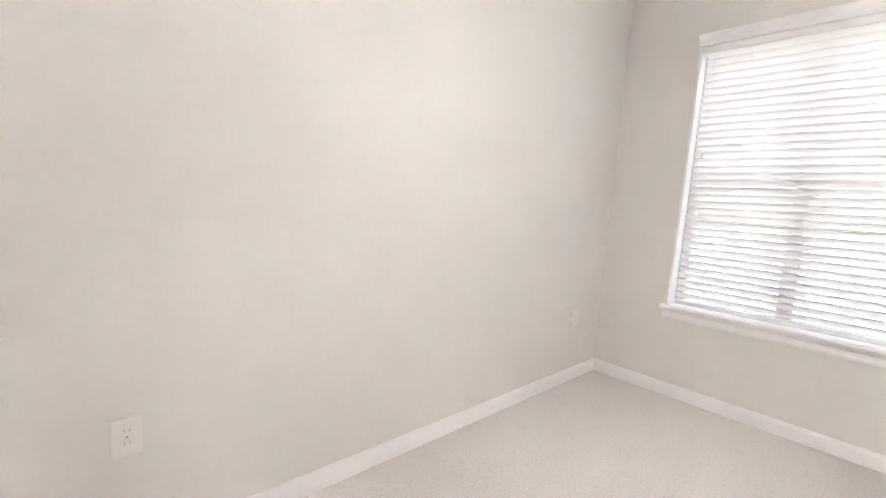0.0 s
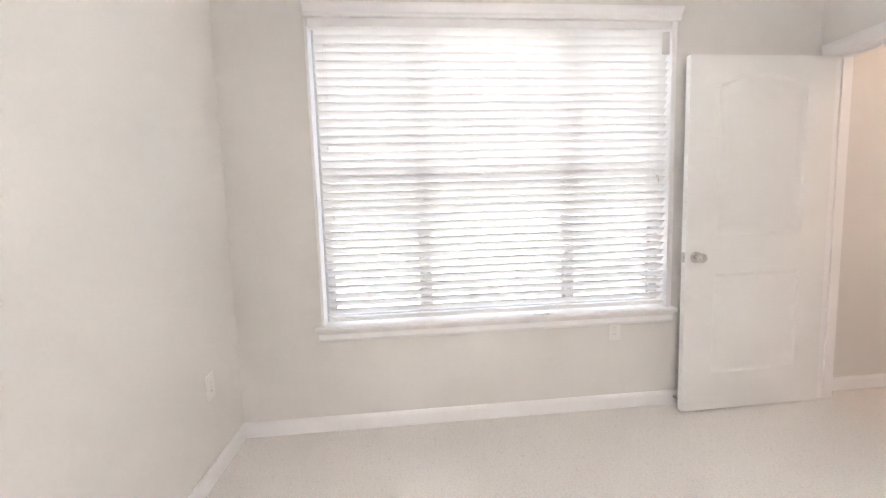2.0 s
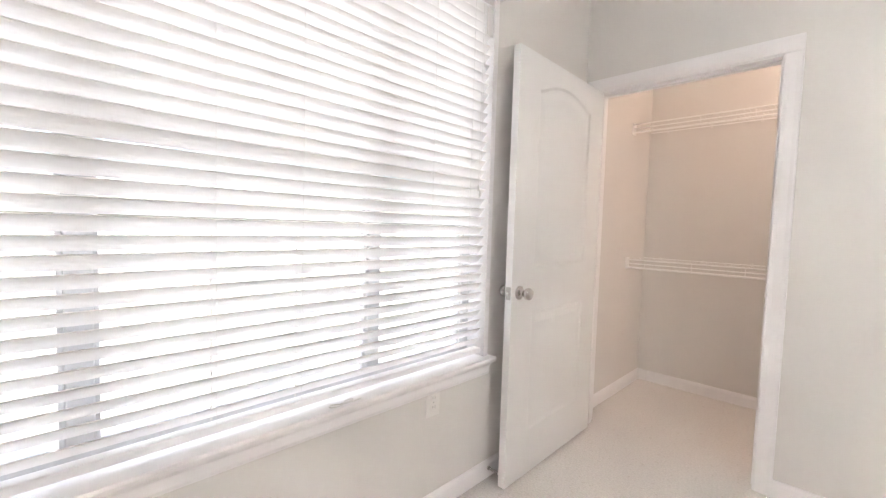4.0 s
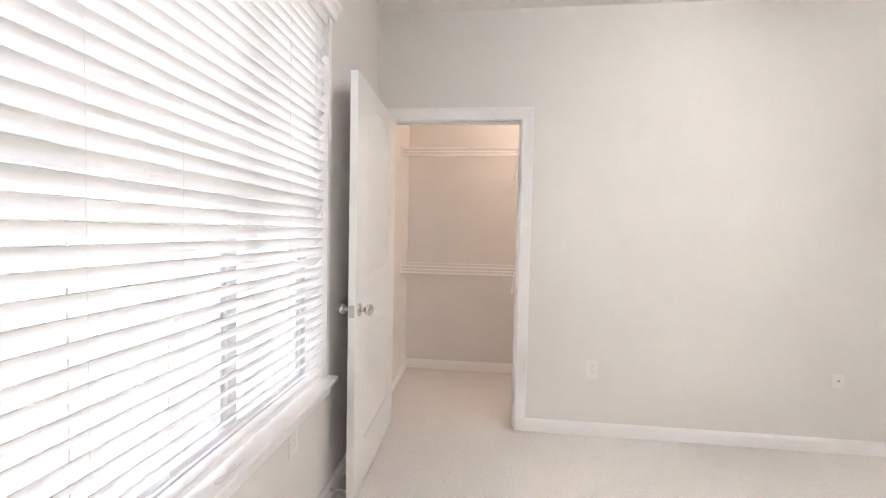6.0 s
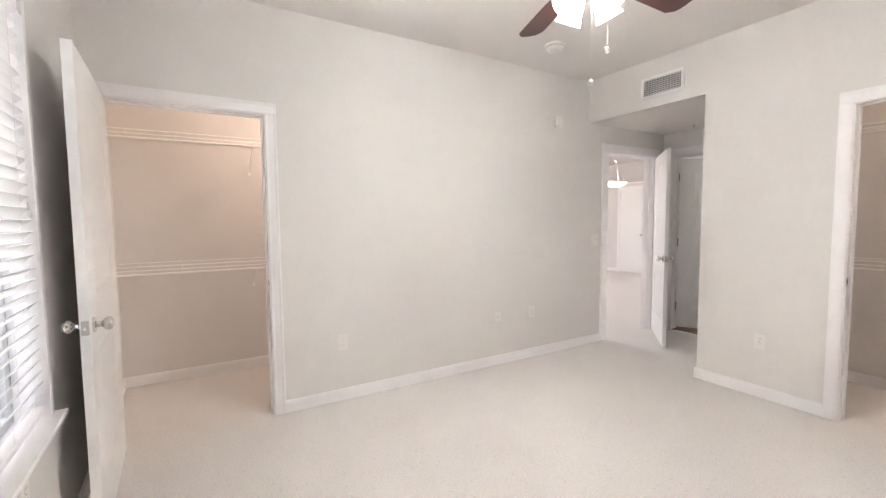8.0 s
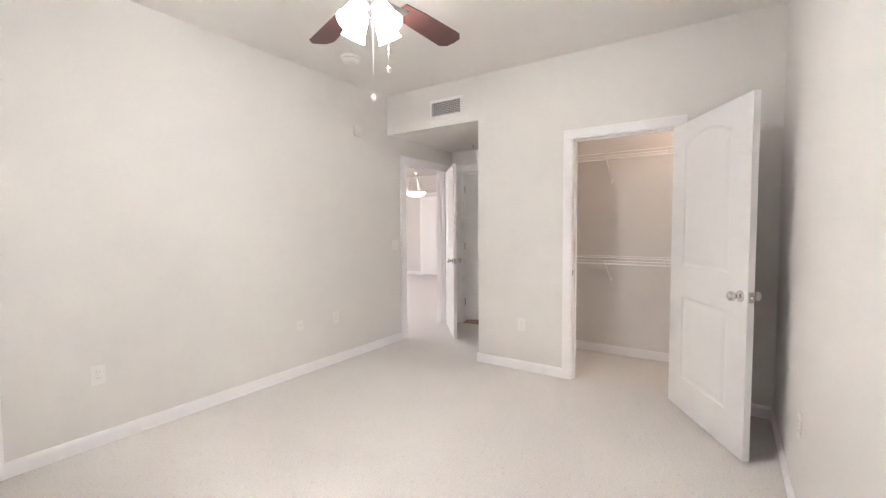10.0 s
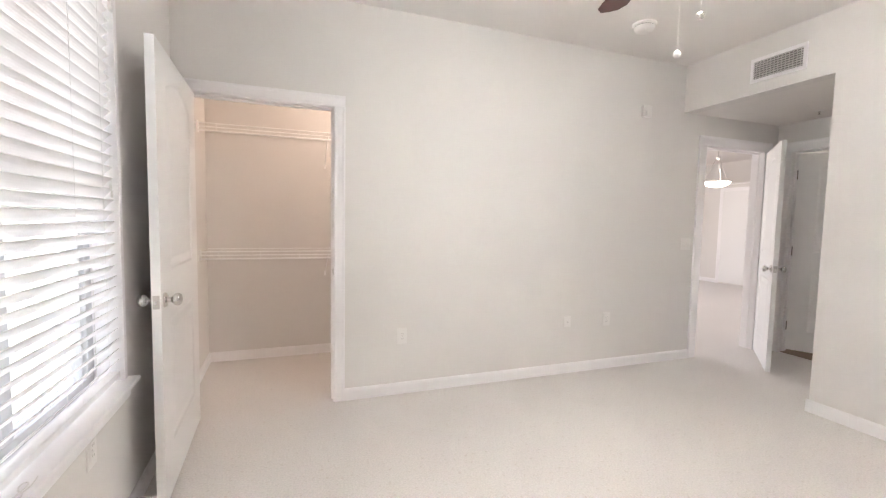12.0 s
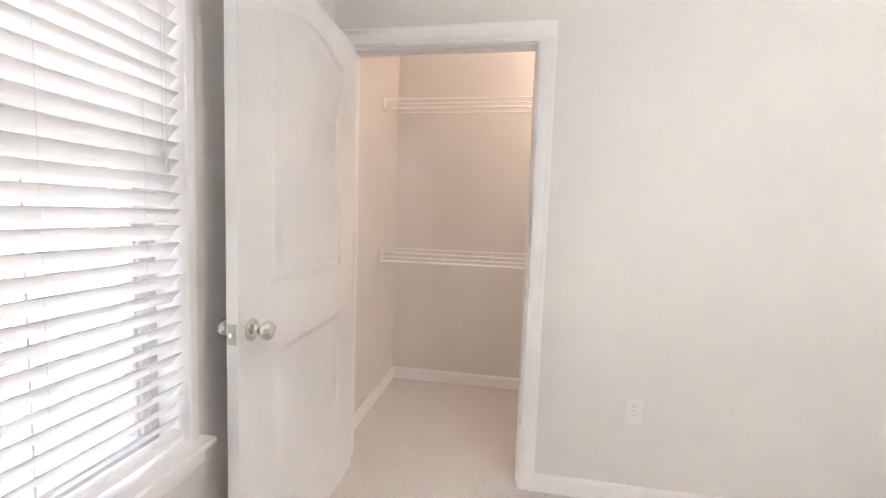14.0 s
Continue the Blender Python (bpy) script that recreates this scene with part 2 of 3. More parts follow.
wall("wall_bath_back", 'x', 5.15, 7.5, -2.6, -2.5, 0, TOP, [], WALL)
wall("wall_bath_side", 'y', -2.5, 0.0, 7.4, 7.5, 0, TOP, [], WALL)
wall("wall_living_far", 'y', 0.115, 6.2, 9.7, 9.82, 0, 2.19, [], WALL)
wall("wall_living_upper", 'y', 0.115, 6.2, 10.1, 10.2, 2.0, TOP, [], WALL)
# Unseen wall; its opening is assumed and added to go with the living fill.
wall("wall_living_side", 'x', 1.95, 10.2, 6.1, 6.2, 0, TOP, [(3.3, 6.7, 0.5, 2.4)], WALL)
wall("wall_living_end", 'y', 1.265, 6.1, 1.95, 2.05, 0, TOP, [], WALL)
tagged(part("ledge_trim", one_box(9.66, 10.1, 0.115, 6.1, 2.19, 2.225, 0.006), TRIM), "white painted ledge cap", "trim", kind="structure")
tagged(part("ground", one_box(-400, 400, -400, 400, -0.5, -0.42), GROUND), "sunlit pale ground outside", "ground", kind="structure")

BASE = [(0, 0), (0.014, 0), (0.014, 0.066), (0.010, 0.078), (0.005, 0.085), (0, 0.085)]


def baseboard(a, b, inward, m=None):
    ob = part("baseboard", swept(BASE, (*a, 0), (*b, 0), (*inward, 0), (0, 0, 1)), TRIM, m=m)
    return tagged(ob, "white painted wooden baseboard", "baseboard", kind="structure")


CW, WIDE = 0.062, 0.083       # casing widths: closets, entry and bathroom
baseboard((0, BACK), (0, -0.002), (1, 0), WINDOW_TURN)
baseboard((0, 0.117), (0, 1.149), (1, 0), WINDOW_TURN)
baseboard((C1[1] + CW, 0), (EN[0] - WIDE, 0), (0, -1))
baseboard((EN[1] + WIDE, 0), (ALC_X, 0), (0, -1))
baseboard((0.02, BACK), (W, BACK), (0, 1))
baseboard((W, BACK + 0.015), (W, C2[0] - CW), (-1, 0))
baseboard((W, C2[1] + CW), (W, ALC_Y + 0.014), (-1, 0))
baseboard((W, ALC_Y), (ALC_X, ALC_Y), (0, 1))
baseboard((ALC_X, ALC_Y + 0.015), (ALC_X, BA[0] - WIDE), (-1, 0))
baseboard((-0.045, 1.15), (1.85, 1.15), (0, -1))
baseboard((1.85, 0.13), (1.85, 1.135), (-1, 0))
baseboard((5.03, BACK), (5.03, ALC_Y - 0.115), (-1, 0))
baseboard((9.7, 3.84), (9.7, 6.1), (-1, 0))
baseboard((9.7, 0.12), (9.7, 3.0), (-1, 0))

CASING = [(-0.011, 0), (-0.011, 0.009), (-0.005, 0.012), (0.010, 0.011), (0.040, 0.014), (0.053, 0.018), (CW, 0.018), (CW, 0)]


def door_frame(name, a, b, along, out, depth, both=False, left_width=CW, width=CW):
    """Casing, jambs and stops round an opening from a to b, on the side that out points to."""
    fr = thing(name, Matrix.Identity(4), "white painted door casing and jamb", "door frame", kind="structure")
    ax, o = Vector((*along, 0)), Vector((*out, 0))
    A, B = Vector((*a, 0)), Vector((*b, 0))
    up = Vector((0, 0, 1))
    sides = [(A, B, o)] + ([(A - o * depth, B - o * depth, -o)] if both else [])
    for p, q, n in sides:
        k = left_width / CW
        part("casing", swept([(u * k, v) for u, v in CASING], p, p + up * (DH - 0.011), -ax, n), TRIM, fr)
        wide = [(u * width / CW, v) for u, v in CASING]
        part("casing", swept(wide, q, q + up * (DH - 0.011), ax, n), TRIM, fr)
        part("head_casing", swept(wide, p - ax * left_width + up * DH, q + ax * width + up * DH, up, n), TRIM, fr)
    t = 0.016
    j = [(0, 0.002), (t, 0.002), (t, -depth - 0.002), (0, -depth - 0.002)]
    part("jamb", swept(j, A, A + up * (DH - t), ax, o), TRIM, fr)
    part("jamb", swept(j, B, B + up * (DH - t), -ax, o), TRIM, fr)
    part("head_jamb", swept(j, A + up * DH, B + up * DH, -up, o), TRIM, fr)
    s = [(t, -0.045), (t + 0.010, -0.045), (t + 0.010, -0.078), (t, -0.078)]
    part("door_stop", swept(s, A, A + up * (DH - t), ax, o), TRIM, fr)
    part("door_stop", swept(s, B, B + up * (DH - t), -ax, o), TRIM, fr)
    part("door_stop", swept(s, A + ax * (t + .01) + up * DH, B - ax * (t + .01) + up * DH, -up, o), TRIM, fr)
    return fr


def strike_plate(fr, p, ax, o):
    """Nickel strike on the jamb face at p; ax points into the opening, o out of the wall."""
    bm = bmesh.new()
    sweep(bm, [(-0.011, 0), (0.014, 0), (0.014, 0.002), (-0.011, 0.002)], p - Vector((0, 0, 0.028)), p + Vector((0, 0, 0.028)), o, ax)
    ob = part("strike_plate", bm, NICKEL, fr, "satin nickel strike plate")
    part("strike_hole", swept([(-0.005, 0.0021), (0.006, 0.0021), (0.006, 0.0026), (-0.005, 0.0026)], p - Vector((0, 0, 0.012)), p + Vector((0, 0, 0.012)), o, ax), SLOT, ob)


f1 = door_frame("door_frame_1", (C1[0], 0), (C1[1], 0), (1, 0), (0, -1), 0.115, left_width=0.05)
strike_plate(f1, Vector((C1[1] - 0.016, 0.012, 0.925)), Vector((-1, 0, 0)), Vector((0, -1, 0)))
f2 = door_frame("door_frame_2", (W, C2[1]), (W, C2[0]), (0, -1), (-1, 0), 0.115)
strike_plate(f2, Vector((W + 0.012, C2[1] - 0.016, 0.92)), Vector((0, -1, 0)), Vector((-1, 0, 0)))
f3 = door_frame("door_frame_3", (EN[0], 0), (EN[1], 0), (1, 0), (0, -1), 0.115, both=True, left_width=WIDE, width=WIDE)
f4 = door_frame("door_frame_4", (ALC_X, BA[1]), (ALC_X, BA[0]), (0, -1), (-1, 0), 0.115, left_width=WIDE, width=WIDE)


# ---- doors ----
def outline(x0, x1, z0, z1, arch, i):
    pts = [(x0 + i, z0 + i), (x1 - i, z0 + i)]
    n = 18 if arch else 1
    for k in range(n + 1):
        s = k / n
        x = (x1 - i) + s * ((x0 + i) - (x1 - i))
        q = min(1.0, max(0.0, (0.5 - abs(s - 0.5)) / 0.5 * 1.12 - 0.08))
        pts.append((x, z1 - i + arch * math.sin(q * math.pi / 2) ** 0.9))
    return pts


def door_face(bm, w, z0, z1, panels, y, inward):
    """One moulded face of a slab, with sunk rings round its panels."""
    from_outer = [(0, z0), (w, z0), (w, z1), (0, z1)]
    loops = [from_outer] + [outline(*p, 0.0) for p in panels]
    flat = [p for l in loops for p in l]
    vs = [bm.verts.new((x, y, z)) for x, z in flat]
    from mathutils import geometry
    for tri in geometry.tessellate_polygon([[Vector((x, z, 0)) for x, z in l] for l in loops]):
        bm.faces.new([vs[i] for i in tri])
    k = 4
    for p in panels:
        n = len(outline(*p, 0.0))
        ring = vs[k:k + n]
        k += n
        for inset, depth in ((0.012, 0.0055), (0.024, 0.006)):
            nxt = [bm.verts.new((x, y + inward * depth, z)) for x, z in outline(*p, inset)]
            for i in range(n):
                bm.faces.new((ring[i], ring[(i + 1) % n], nxt[(i + 1) % n], nxt[i]))
            ring = nxt
    return vs[:4]


def panel_field(p, y, inward):
    bm = bmesh.new()
    ring = [bm.verts.new((x, y + inward * 0.006, z)) for x, z in outline(*p, 0.024)]
    n = len(ring)
    for inset, depth in ((0.052, 0.002), (0.056, 0.0015)):
        nxt = [bm.verts.new((x, y + inward * depth, z)) for x, z in outline(*p, inset)]
        for i in range(n):
            bm.faces.new((ring[i], ring[(i + 1) % n], nxt[(i + 1) % n], nxt[i]))
        ring = nxt
    bm.faces.new(ring)
    return bm


KNOB = [(0.0, 0.0), (0.033, 0.0), (0.033, 0.004), (0.028, 0.009), (0.014, 0.012), (0.011, 0.020), (0.0115, 0.027), (0.018, 0.031),
        (0.025, 0.038), (0.0285, 0.047), (0.0275, 0.056), (0.022, 0.063), (0.012, 0.067), (0.0, 0.068)]


def door(name, w, m, label, hinge_side_y, hinges=True, knob_z=0.925, lever=False, z0=0.020):
    """A two-panel arch-top slab that hangs from its local x = 0, with knobs, latch and hinges."""
    t, z1 = 0.035, 2.03
    d = thing(name, m, label, "door", kind="structure")
    a, b = 0.165, w - 0.175
    panels = [(a, b, 1.04, 1.875, 0.060), (a, b, 0.235, 0.82, 0.0)]
    bm = bmesh.new()
    e0 = door_face(bm, w, z0, z1, panels, 0.0, 1)
    e1 = door_face(bm, w, z0, z1, panels, t, -1)
    for i in range(4):
        bm.faces.new((e0[i], e0[(i + 1) % 4], e1[(i + 1) % 4], e1[i]))
    part("slab", bm, DOOR, d)
    for p in panels:
        part("panel", panel_field(p, 0.0, 1), DOOR, d)
        part("panel", panel_field(p, t, -1), DOOR, d)
    kx = w - 0.062
    for y, s in ((0.0, -1), (t, 1)):
        mm = pose(kx, y, knob_z) @ pose(0, 0, 0, -90 * s, 0, 0)
        k = part("knob", turned(KNOB[4:], 28), NICKEL, d, "round satin nickel knob", mm, True)
        part("rose", turned(KNOB[:5], 28), NICKEL, k, "", None, True)
    part("latch_plate", one_box(w, w + 0.0015, 0.005, t - 0.005, knob_z - 0.029, knob_z + 0.029), BRUSHED, d, "satin nickel latch plate")
    part("latch", one_box(w + 0.001, w + 0.010, 0.011, t - 0.011, knob_z - 0.008, knob_z + 0.008, 0.003), NICKEL, d)
    if hinges:
        for z in (0.28, 1.05, 1.82):
            part("hinge", one_rod((-0.004, hinge_side_y, z - 0.045), (-0.004, hinge_side_y, z + 0.045), 0.011 if lever else 0.007), BRONZE if lever else NICKEL, d, "door hinge knuckle")
            part("hinge_leaf", one_box(-0.003, -0.0005, 0.003, t - 0.003, z - 0.045, z + 0.045), BRONZE if lever else NICKEL, d)
    return d


door("door_1", 0.885, pose(0.050, -0.030, 0, 0, 0, math.degrees(math.atan2(-0.885, 0.026))), "white two-panel arch-top closet door swung fully open", -0.006, hinges=False, z0=0.013)
door("door_2", 0.865, pose(W - 0.022, C2[0] + 0.02, 0, 0, 0, -149.2), "white two-panel arch-top closet door standing open", 0.041, z0=0.012)
door("door_3", 0.815, pose(EN[1] - 0.018, -0.024, 0, 0, 0, -140.0), "white two-panel entry door standing half open", 0.041)
door("door_4", 0.765, pose(ALC_X + 0.084, BA[1] - 0.02, 0, 0, 0, -62), "white bathroom door ajar with dark hinges", -0.004, lever=True, z0=0.03)


def far_door():
    d = thing("door_5", Matrix.Identity(4), "white door in the living room wall", "door", kind="structure")
    part("slab", one_box(9.680, 9.698, 3.08, 3.77, 0.03, 2.05, 0.003), DOOR, d)
    part("casing", one_box(9.676, 9.699, 3.77, 3.84, 0, 2.12, 0.004), TRIM, d)
    part("casing", one_box(9.676, 9.699, 3.01, 3.08, 0, 2.12, 0.004), TRIM, d)
    part("head_casing", one_box(9.676, 9.699, 3.08, 3.77, 2.05, 2.12, 0.004), TRIM, d)
    part("knob", turned(KNOB, 16), NICKEL, d, "satin nickel knob", pose(9.68, 3.16, 0.94, 0, -90, 0), True)


far_door()


# ---- window, blind, sill ----
def window_unit():
    y0, y1, z0, z1 = WIN
    win = thing("window_1", WINDOW_TURN, "white vinyl triple window behind a blind", "window", kind="structure")
    xo, xi = -0.155, -0.095
    def bar(name, a, b, c, d, x0=xo, x1=xi):
        return part(name, one_box(x0, x1, a, b, c, d, 0.004), VINYL, win)
    bar("window_frame", y0, y1, z0, z0 + 0.05)
    bar("window_frame", y0, y1, z1 - 0.05, z1)
    bar("window_frame", y0, y0 + 0.055, z0 + 0.05, z1 - 0.05)
    bar("window_frame", y1 - 0.075, y1, z0 + 0.05, z1 - 0.05)
    for y in (-2.375, -1.505):
        bar("mullion", y - 0.028, y + 0.028, z0 + 0.05, z1 - 0.05)
    edges = [y0 + 0.055, -2.403, -2.347, -1.533, -1.477, y1 - 0.075]
    for a, b in zip(edges[::2], edges[1::2]):
        bar("meeting_rail", a, b, 1.43, 1.475, xo + 0.01, xi - 0.008)
        for e0, e1 in ((a, a + 0.012), (b - 0.012, b)):
            bar("sash_stile", e0, e1, z0 + 0.05, 1.43, xo + 0.022, xi - 0.014)
        for c, d in ((z0 + 0.05, 1.43), (1.475, z1 - 0.05)):
            p = part("pane", one_box(-0.150, -0.146, a, b, c, d), GLASS, win)
            p.visible_shadow = False
    # narrow casing and liners of the recess
    for a, b in ((y0 - 0.004, y0 + 0.013), (y1 - 0.028, y1 + 0.004)):
        part("side_casing", one_box(-0.094, 0.011, a, b, z0 + 0.012, z1, 0.004), TRIM, win)
    part("head_casing", one_box(-0.094, 0.009, y0 + 0.013, y1 - 0.028, z1 - 0.0012, z1, 0.003), TRIM, win)
    sill = [(-0.094, -0.012), (0.042, -0.012), (0.050, -0.006), (0.052, 0.004), (0.048, 0.012), (-0.094, 0.012)]
    part("window_sill", swept(sill, (0, y0 - 0.032, z0), (0, y1 + 0.022, z0), (1, 0, 0), (0, 0, 1)), TRIM, win)
    apron = [(0.0, 0.0), (0.008, 0.0), (0.016, 0.015), (0.018, 0.045), (0.030, 0.058), (0.032, 0.066), (0, 0.066)]
    part("apron", swept(apron, (0, y0 - 0.022, z0 - 0.078), (0, y1 + 0.014, z0 - 0.078), (1, 0, 0), (0, 0, 1)), TRIM, win)


window_unit()

SLAT_Y0, SLAT_Y1, PITCH, LOW, COUNT, TILT = -2.928, -0.951, 0.0431, 0.688, 36, 47.0
LADDERS = (-2.69, -2.10, -1.85, -1.29, -1.06)


def slat_mesh():
    """A slightly crowned slat, room edge raised, centred on its own axis."""
    bm = bmesh.new()
    prof = []
    n = 6
    for k in range(n + 1):
        s = -0.025 + 0.05 * k / n
        prof.append((s, 0.0028 * (1 - (s / 0.025) ** 2) + 0.0012))
    prof += [(s, z - 0.0034) for s, z in prof[::-1]]
    sweep(bm, prof, (0, SLAT_Y0, 0), (0, SLAT_Y1, 0), (1, 0, 0), (0, 0, 1))
    me = mesh_of("slat", bm)
    me.materials.append(SLAT)
    return me


def blind():
    b = thing("window_blind", WINDOW_TURN, "white two-inch slatted blind tilted nearly closed", "window blind")
    me = slat_mesh()
    for i in range(COUNT):
        jitter = random.uniform(-1.2, 1.2)
        part("slat", me, SLAT, b, "", pose(-0.022, 0, LOW + PITCH * i, random.uniform(-0.05, 0.05), -TILT + jitter, 0))
    y0h, y1h = WIN[0] + 0.014, WIN[1] - 0.029
    part("bottom_rail", one_box(-0.040, -0.002, SLAT_Y0, SLAT_Y1, 0.632, 0.656, 0.004), SLAT, b)
    part("headrail", one_box(-0.055, 0.002, y0h, y1h, 2.212, 2.2685, 0.003), TRIM, b)
    for y in LADDERS:
        part("ladder_tape", one_box(-0.0452, -0.0445, y - 0.003, y + 0.003, 0.655, 2.225), CORD, b, "woven ladder tape")
        part("ladder_cord", one_rod((-0.003, y, 0.655), (-0.003, y, 2.225), 0.0004, 5), CORD, b)
    tassel = [(0, 0), (0.004, 0.0), (0.005, 0.010), (0.0035, 0.024), (0.0015, 0.028), (0, 0.028)]
    for y, z in ((-2.88, 1.57), (-2.868, 1.20), (-1.003, 1.36), (-1.015, 1.385)):
        c = part("pull_cord", one_rod((0.006, y, z + 0.028), (0.006, y, 2.22), 0.0005, 5), CORD, b)
        part("tassel", turned(tassel, 10), CORD, c, "", pose(0.006, y, z), True)
    # the valance along the top, with its moulded front and short returns
    val = [(0.004, 0.0), (0.026, 0.0), (0.030, 0.010), (0.030, 0.024), (0.038, 0.036), (0.050, 0.046), (0.054, 0.054), (0.054, 0.062), (0.004, 0.062)]
    part("valance", swept(val, (0, -2.968, 2.254), (0, -0.900, 2.254), (1, 0, 0), (0, 0, 1)), TRIM, b, "white moulded valance")


blind()
tag = thing("warning_tag", WINDOW_TURN @ pose(0.010, -1.000, 2.072), "grey warning card hanging on the blind", "tag")
part("card", one_box(0, 0.0012, 0, 0.044, 0, 0.122), TAG, tag)
part("string", one_rod((0.0006, 0.022, 0.12), (0.0006, 0.022, 0.17), 0.0008, 5), CORD, tag)


# ---- closet wire shelves ----
def wire_shelf(name, m, length, depth, braces, label):
    """Ventilated shelf: local x runs along the wall, y out from it, z = 0 at its deck."""
    s = thing(name, m, label, "wire shelf", "closet wire shelves")
    for y, z, r in ((0.012, 0.0, 0.003), (depth, 0.0, 0.0052), (depth, -0.029, 0.0045), (depth, -0.058, 0.0070)):
        part("rail", one_rod((0.004, y, z), (length, y, z), r, 8), WIRE, s)
    bm = bmesh.new()
    rod(bm, (0, 0.008, 0.003), (0, depth, 0.003), 0.0005, 5)
    me = mesh_of("cross_wire", bm)
    me.materials.append(WIRE)
    n = int(length / 0.0254)
    for i in range(n):
        part("cross_wire", me, WIRE, s, "", pose(0.02 + i * 0.0254, 0, 0))
    part("end_bracket", one_box(0.0, 0.012, depth - 0.040, depth + 0.012, -0.072, 0.014, 0.003), WIRE, s, "white plastic end bracket")
    for i in range(int(length / 0.305)):
        x = 0.14 + i * 0.305
        part("lip_wire", one_rod((x, depth + 0.003, 0.003), (x, depth + 0.003, -0.062), 0.0018, 6), WIRE, s)
    for x in braces:
        bm = bmesh.new()
        rod(bm, (x, depth - 0.004, -0.030), (x, 0.010, -0.235), 0.0045, 8)
        box(bm, x - 0.009, x + 0.009, 0.0, 0.006, -0.262, -0.215, 0.002)
        part("diagonal_brace", bm, WIRE, s, "white diagonal support brace")
    for i in range(int(length / 0.3)):
        part("wall_clip", one_box(0.12 + i * 0.3, 0.132 + i * 0.3, 0.0, 0.014, -0.012, 0.012, 0.002), PLASTIC, s)
    return s


for z in (2.015, 1.010):
    wire_shelf("wire_shelf", Matrix(((1, 0, 0, -0.052), (0, -1, 0, 1.149), (0, 0, 1, z), (0, 0, 0, 1))), 1.89, 0.375, (0.985,), "white wire closet shelf with hanging rail")
for z in (2.010, 1.010):
    wire_shelf("wire_shelf", Matrix(((0, -1, 0, 5.029), (1, 0, 0, BACK + 0.002), (0, 0, 1, z), (0, 0, 0, 1))), 2.14, 0.295, (1.27,), "white wire shelf in the second closet")


# ---- wall plates and small fixtures ----
def wall_plate(name, m, label, category, kind, w=0.075, h=0.118):
    """Local x to the right on the wall, z up, -y out of the wall."""
    o = thing(name, m, label, category)
    part("plate", one_box(-w / 2, w / 2, -0.006, 0, -h / 2, h / 2, 0.0025), PLASTIC, o)
    if kind == "outlet":
        for z in (-0.0195, 0.0195):
            r = part("receptacle", one_box(-0.017, 0.017, -0.0085, -0.005, z - 0.0145, z + 0.0145, 0.002), PLASTIC, o)
            for x in (-0.0065, 0.0065):
                part("slot", one_box(x - 0.0012, x + 0.0012, -0.0089, -0.008, z - 0.004, z + 0.006), SHADOWGREY, r)
        part("screw", one_rod((0, -0.006, 0), (0, -0.0075, 0), 0.003, 10), NICKEL, o)
    elif kind == "jack":
        part("jack", one_rod((0, -0.006, 0), (0, -0.014, 0), 0.0055, 12), NICKEL, o)
    else:
        for x in (-0.023, 0.023):
            part("rocker", one_box(x - 0.005, x + 0.005, -0.016, -0.005, -0.011, 0.011, 0.002), PLASTIC, o)
            for z in (-0.03, 0.03):
                part("screw", one_rod((x, -0.006, z), (x, -0.0075, z), 0.003, 8), PLASTIC, o)
    return o


EASTTURN = pose(0, 0, 0, 0, 0, -90)
wall_plate("outlet", pose(1.40, 0, 0.435), "white duplex outlet beside the closet door", "outlet", "outlet")
wall_plate("outlet", pose(3.27, 0, 0.445), "white duplex outlet near the entry", "outlet", "outlet")
wall_plate("cable_plate", pose(2.855, 0, 0.447), "small white cable jack plate", "wall plate", "jack", 0.07, 0.09)
wall_plate("outlet", pose(W, -1.60, 0.42) @ EASTTURN, "white duplex outlet beside the second closet", "outlet", "outlet")
wall_plate("outlet", WINDOW_TURN @ pose(0, -1.262, 0.483, 0, 0, 90), "white duplex outlet under the window", "outlet", "outlet")
wall_plate("outlet", pose(0.357, BACK, 0.449, 0, 0, 180), "white duplex outlet close to the corner", "outlet", "outlet")
wall_plate("outlet", pose(2.865, BACK, 0.440, 0, 0, 180), "white duplex outlet on the plain wall", "outlet", "outlet")
wall_plate("light_switch", pose(4.165, 0, 1.115), "white double light switch beside the entry", "light switch", "switch", 0.118, 0.118)

al = thing("alarm_sounder", pose(3.595, 0, 2.29), "small white fire alarm sounder", "alarm")
part("housing", one_box(-0.05, 0.05, -0.032, 0, -0.052, 0.052, 0.008), PLASTIC, al)
part("lens", one_box(-0.022, 0.022, -0.045, -0.031, -0.036, 0.0, 0.006), PLASTIC, al)
part("grille", one_box(-0.03, 0.03, -0.0345, -0.031, 0.012, 0.036, 0.001), PLASTIC, al)

sm = thing("smoke_detector", pose(3.065, -0.485, TOP), "round white smoke detector on the ceiling", "smoke detector")
part("base", turned([(0, 0), (0.082, 0), (0.082, -0.008), (0.079, -0.016), (0, -0.016)], 36), PLASTIC, sm)
part("vent_ring", turned([(0.064, -0.016), (0.064, -0.022), (0.058, -0.022), (0.058, -0.016)], 36), SHADOWGREY, sm, "vent ring with its slot shadow put into the grey")
part("cover", turned([(0.068, -0.022), (0.067, -0.034), (0.060, -0.048), (0.044, -0.055), (0.020, -0.057), (0, -0.057)], 36), PLASTIC, sm, "", None, True)
part("test_button", turned([(0, -0.0575), (0.010, -0.0575), (0.010, -0.060), (0, -0.0605)], 18, pose(0.028, -0.020, 0.0015)), PLASTIC, sm)

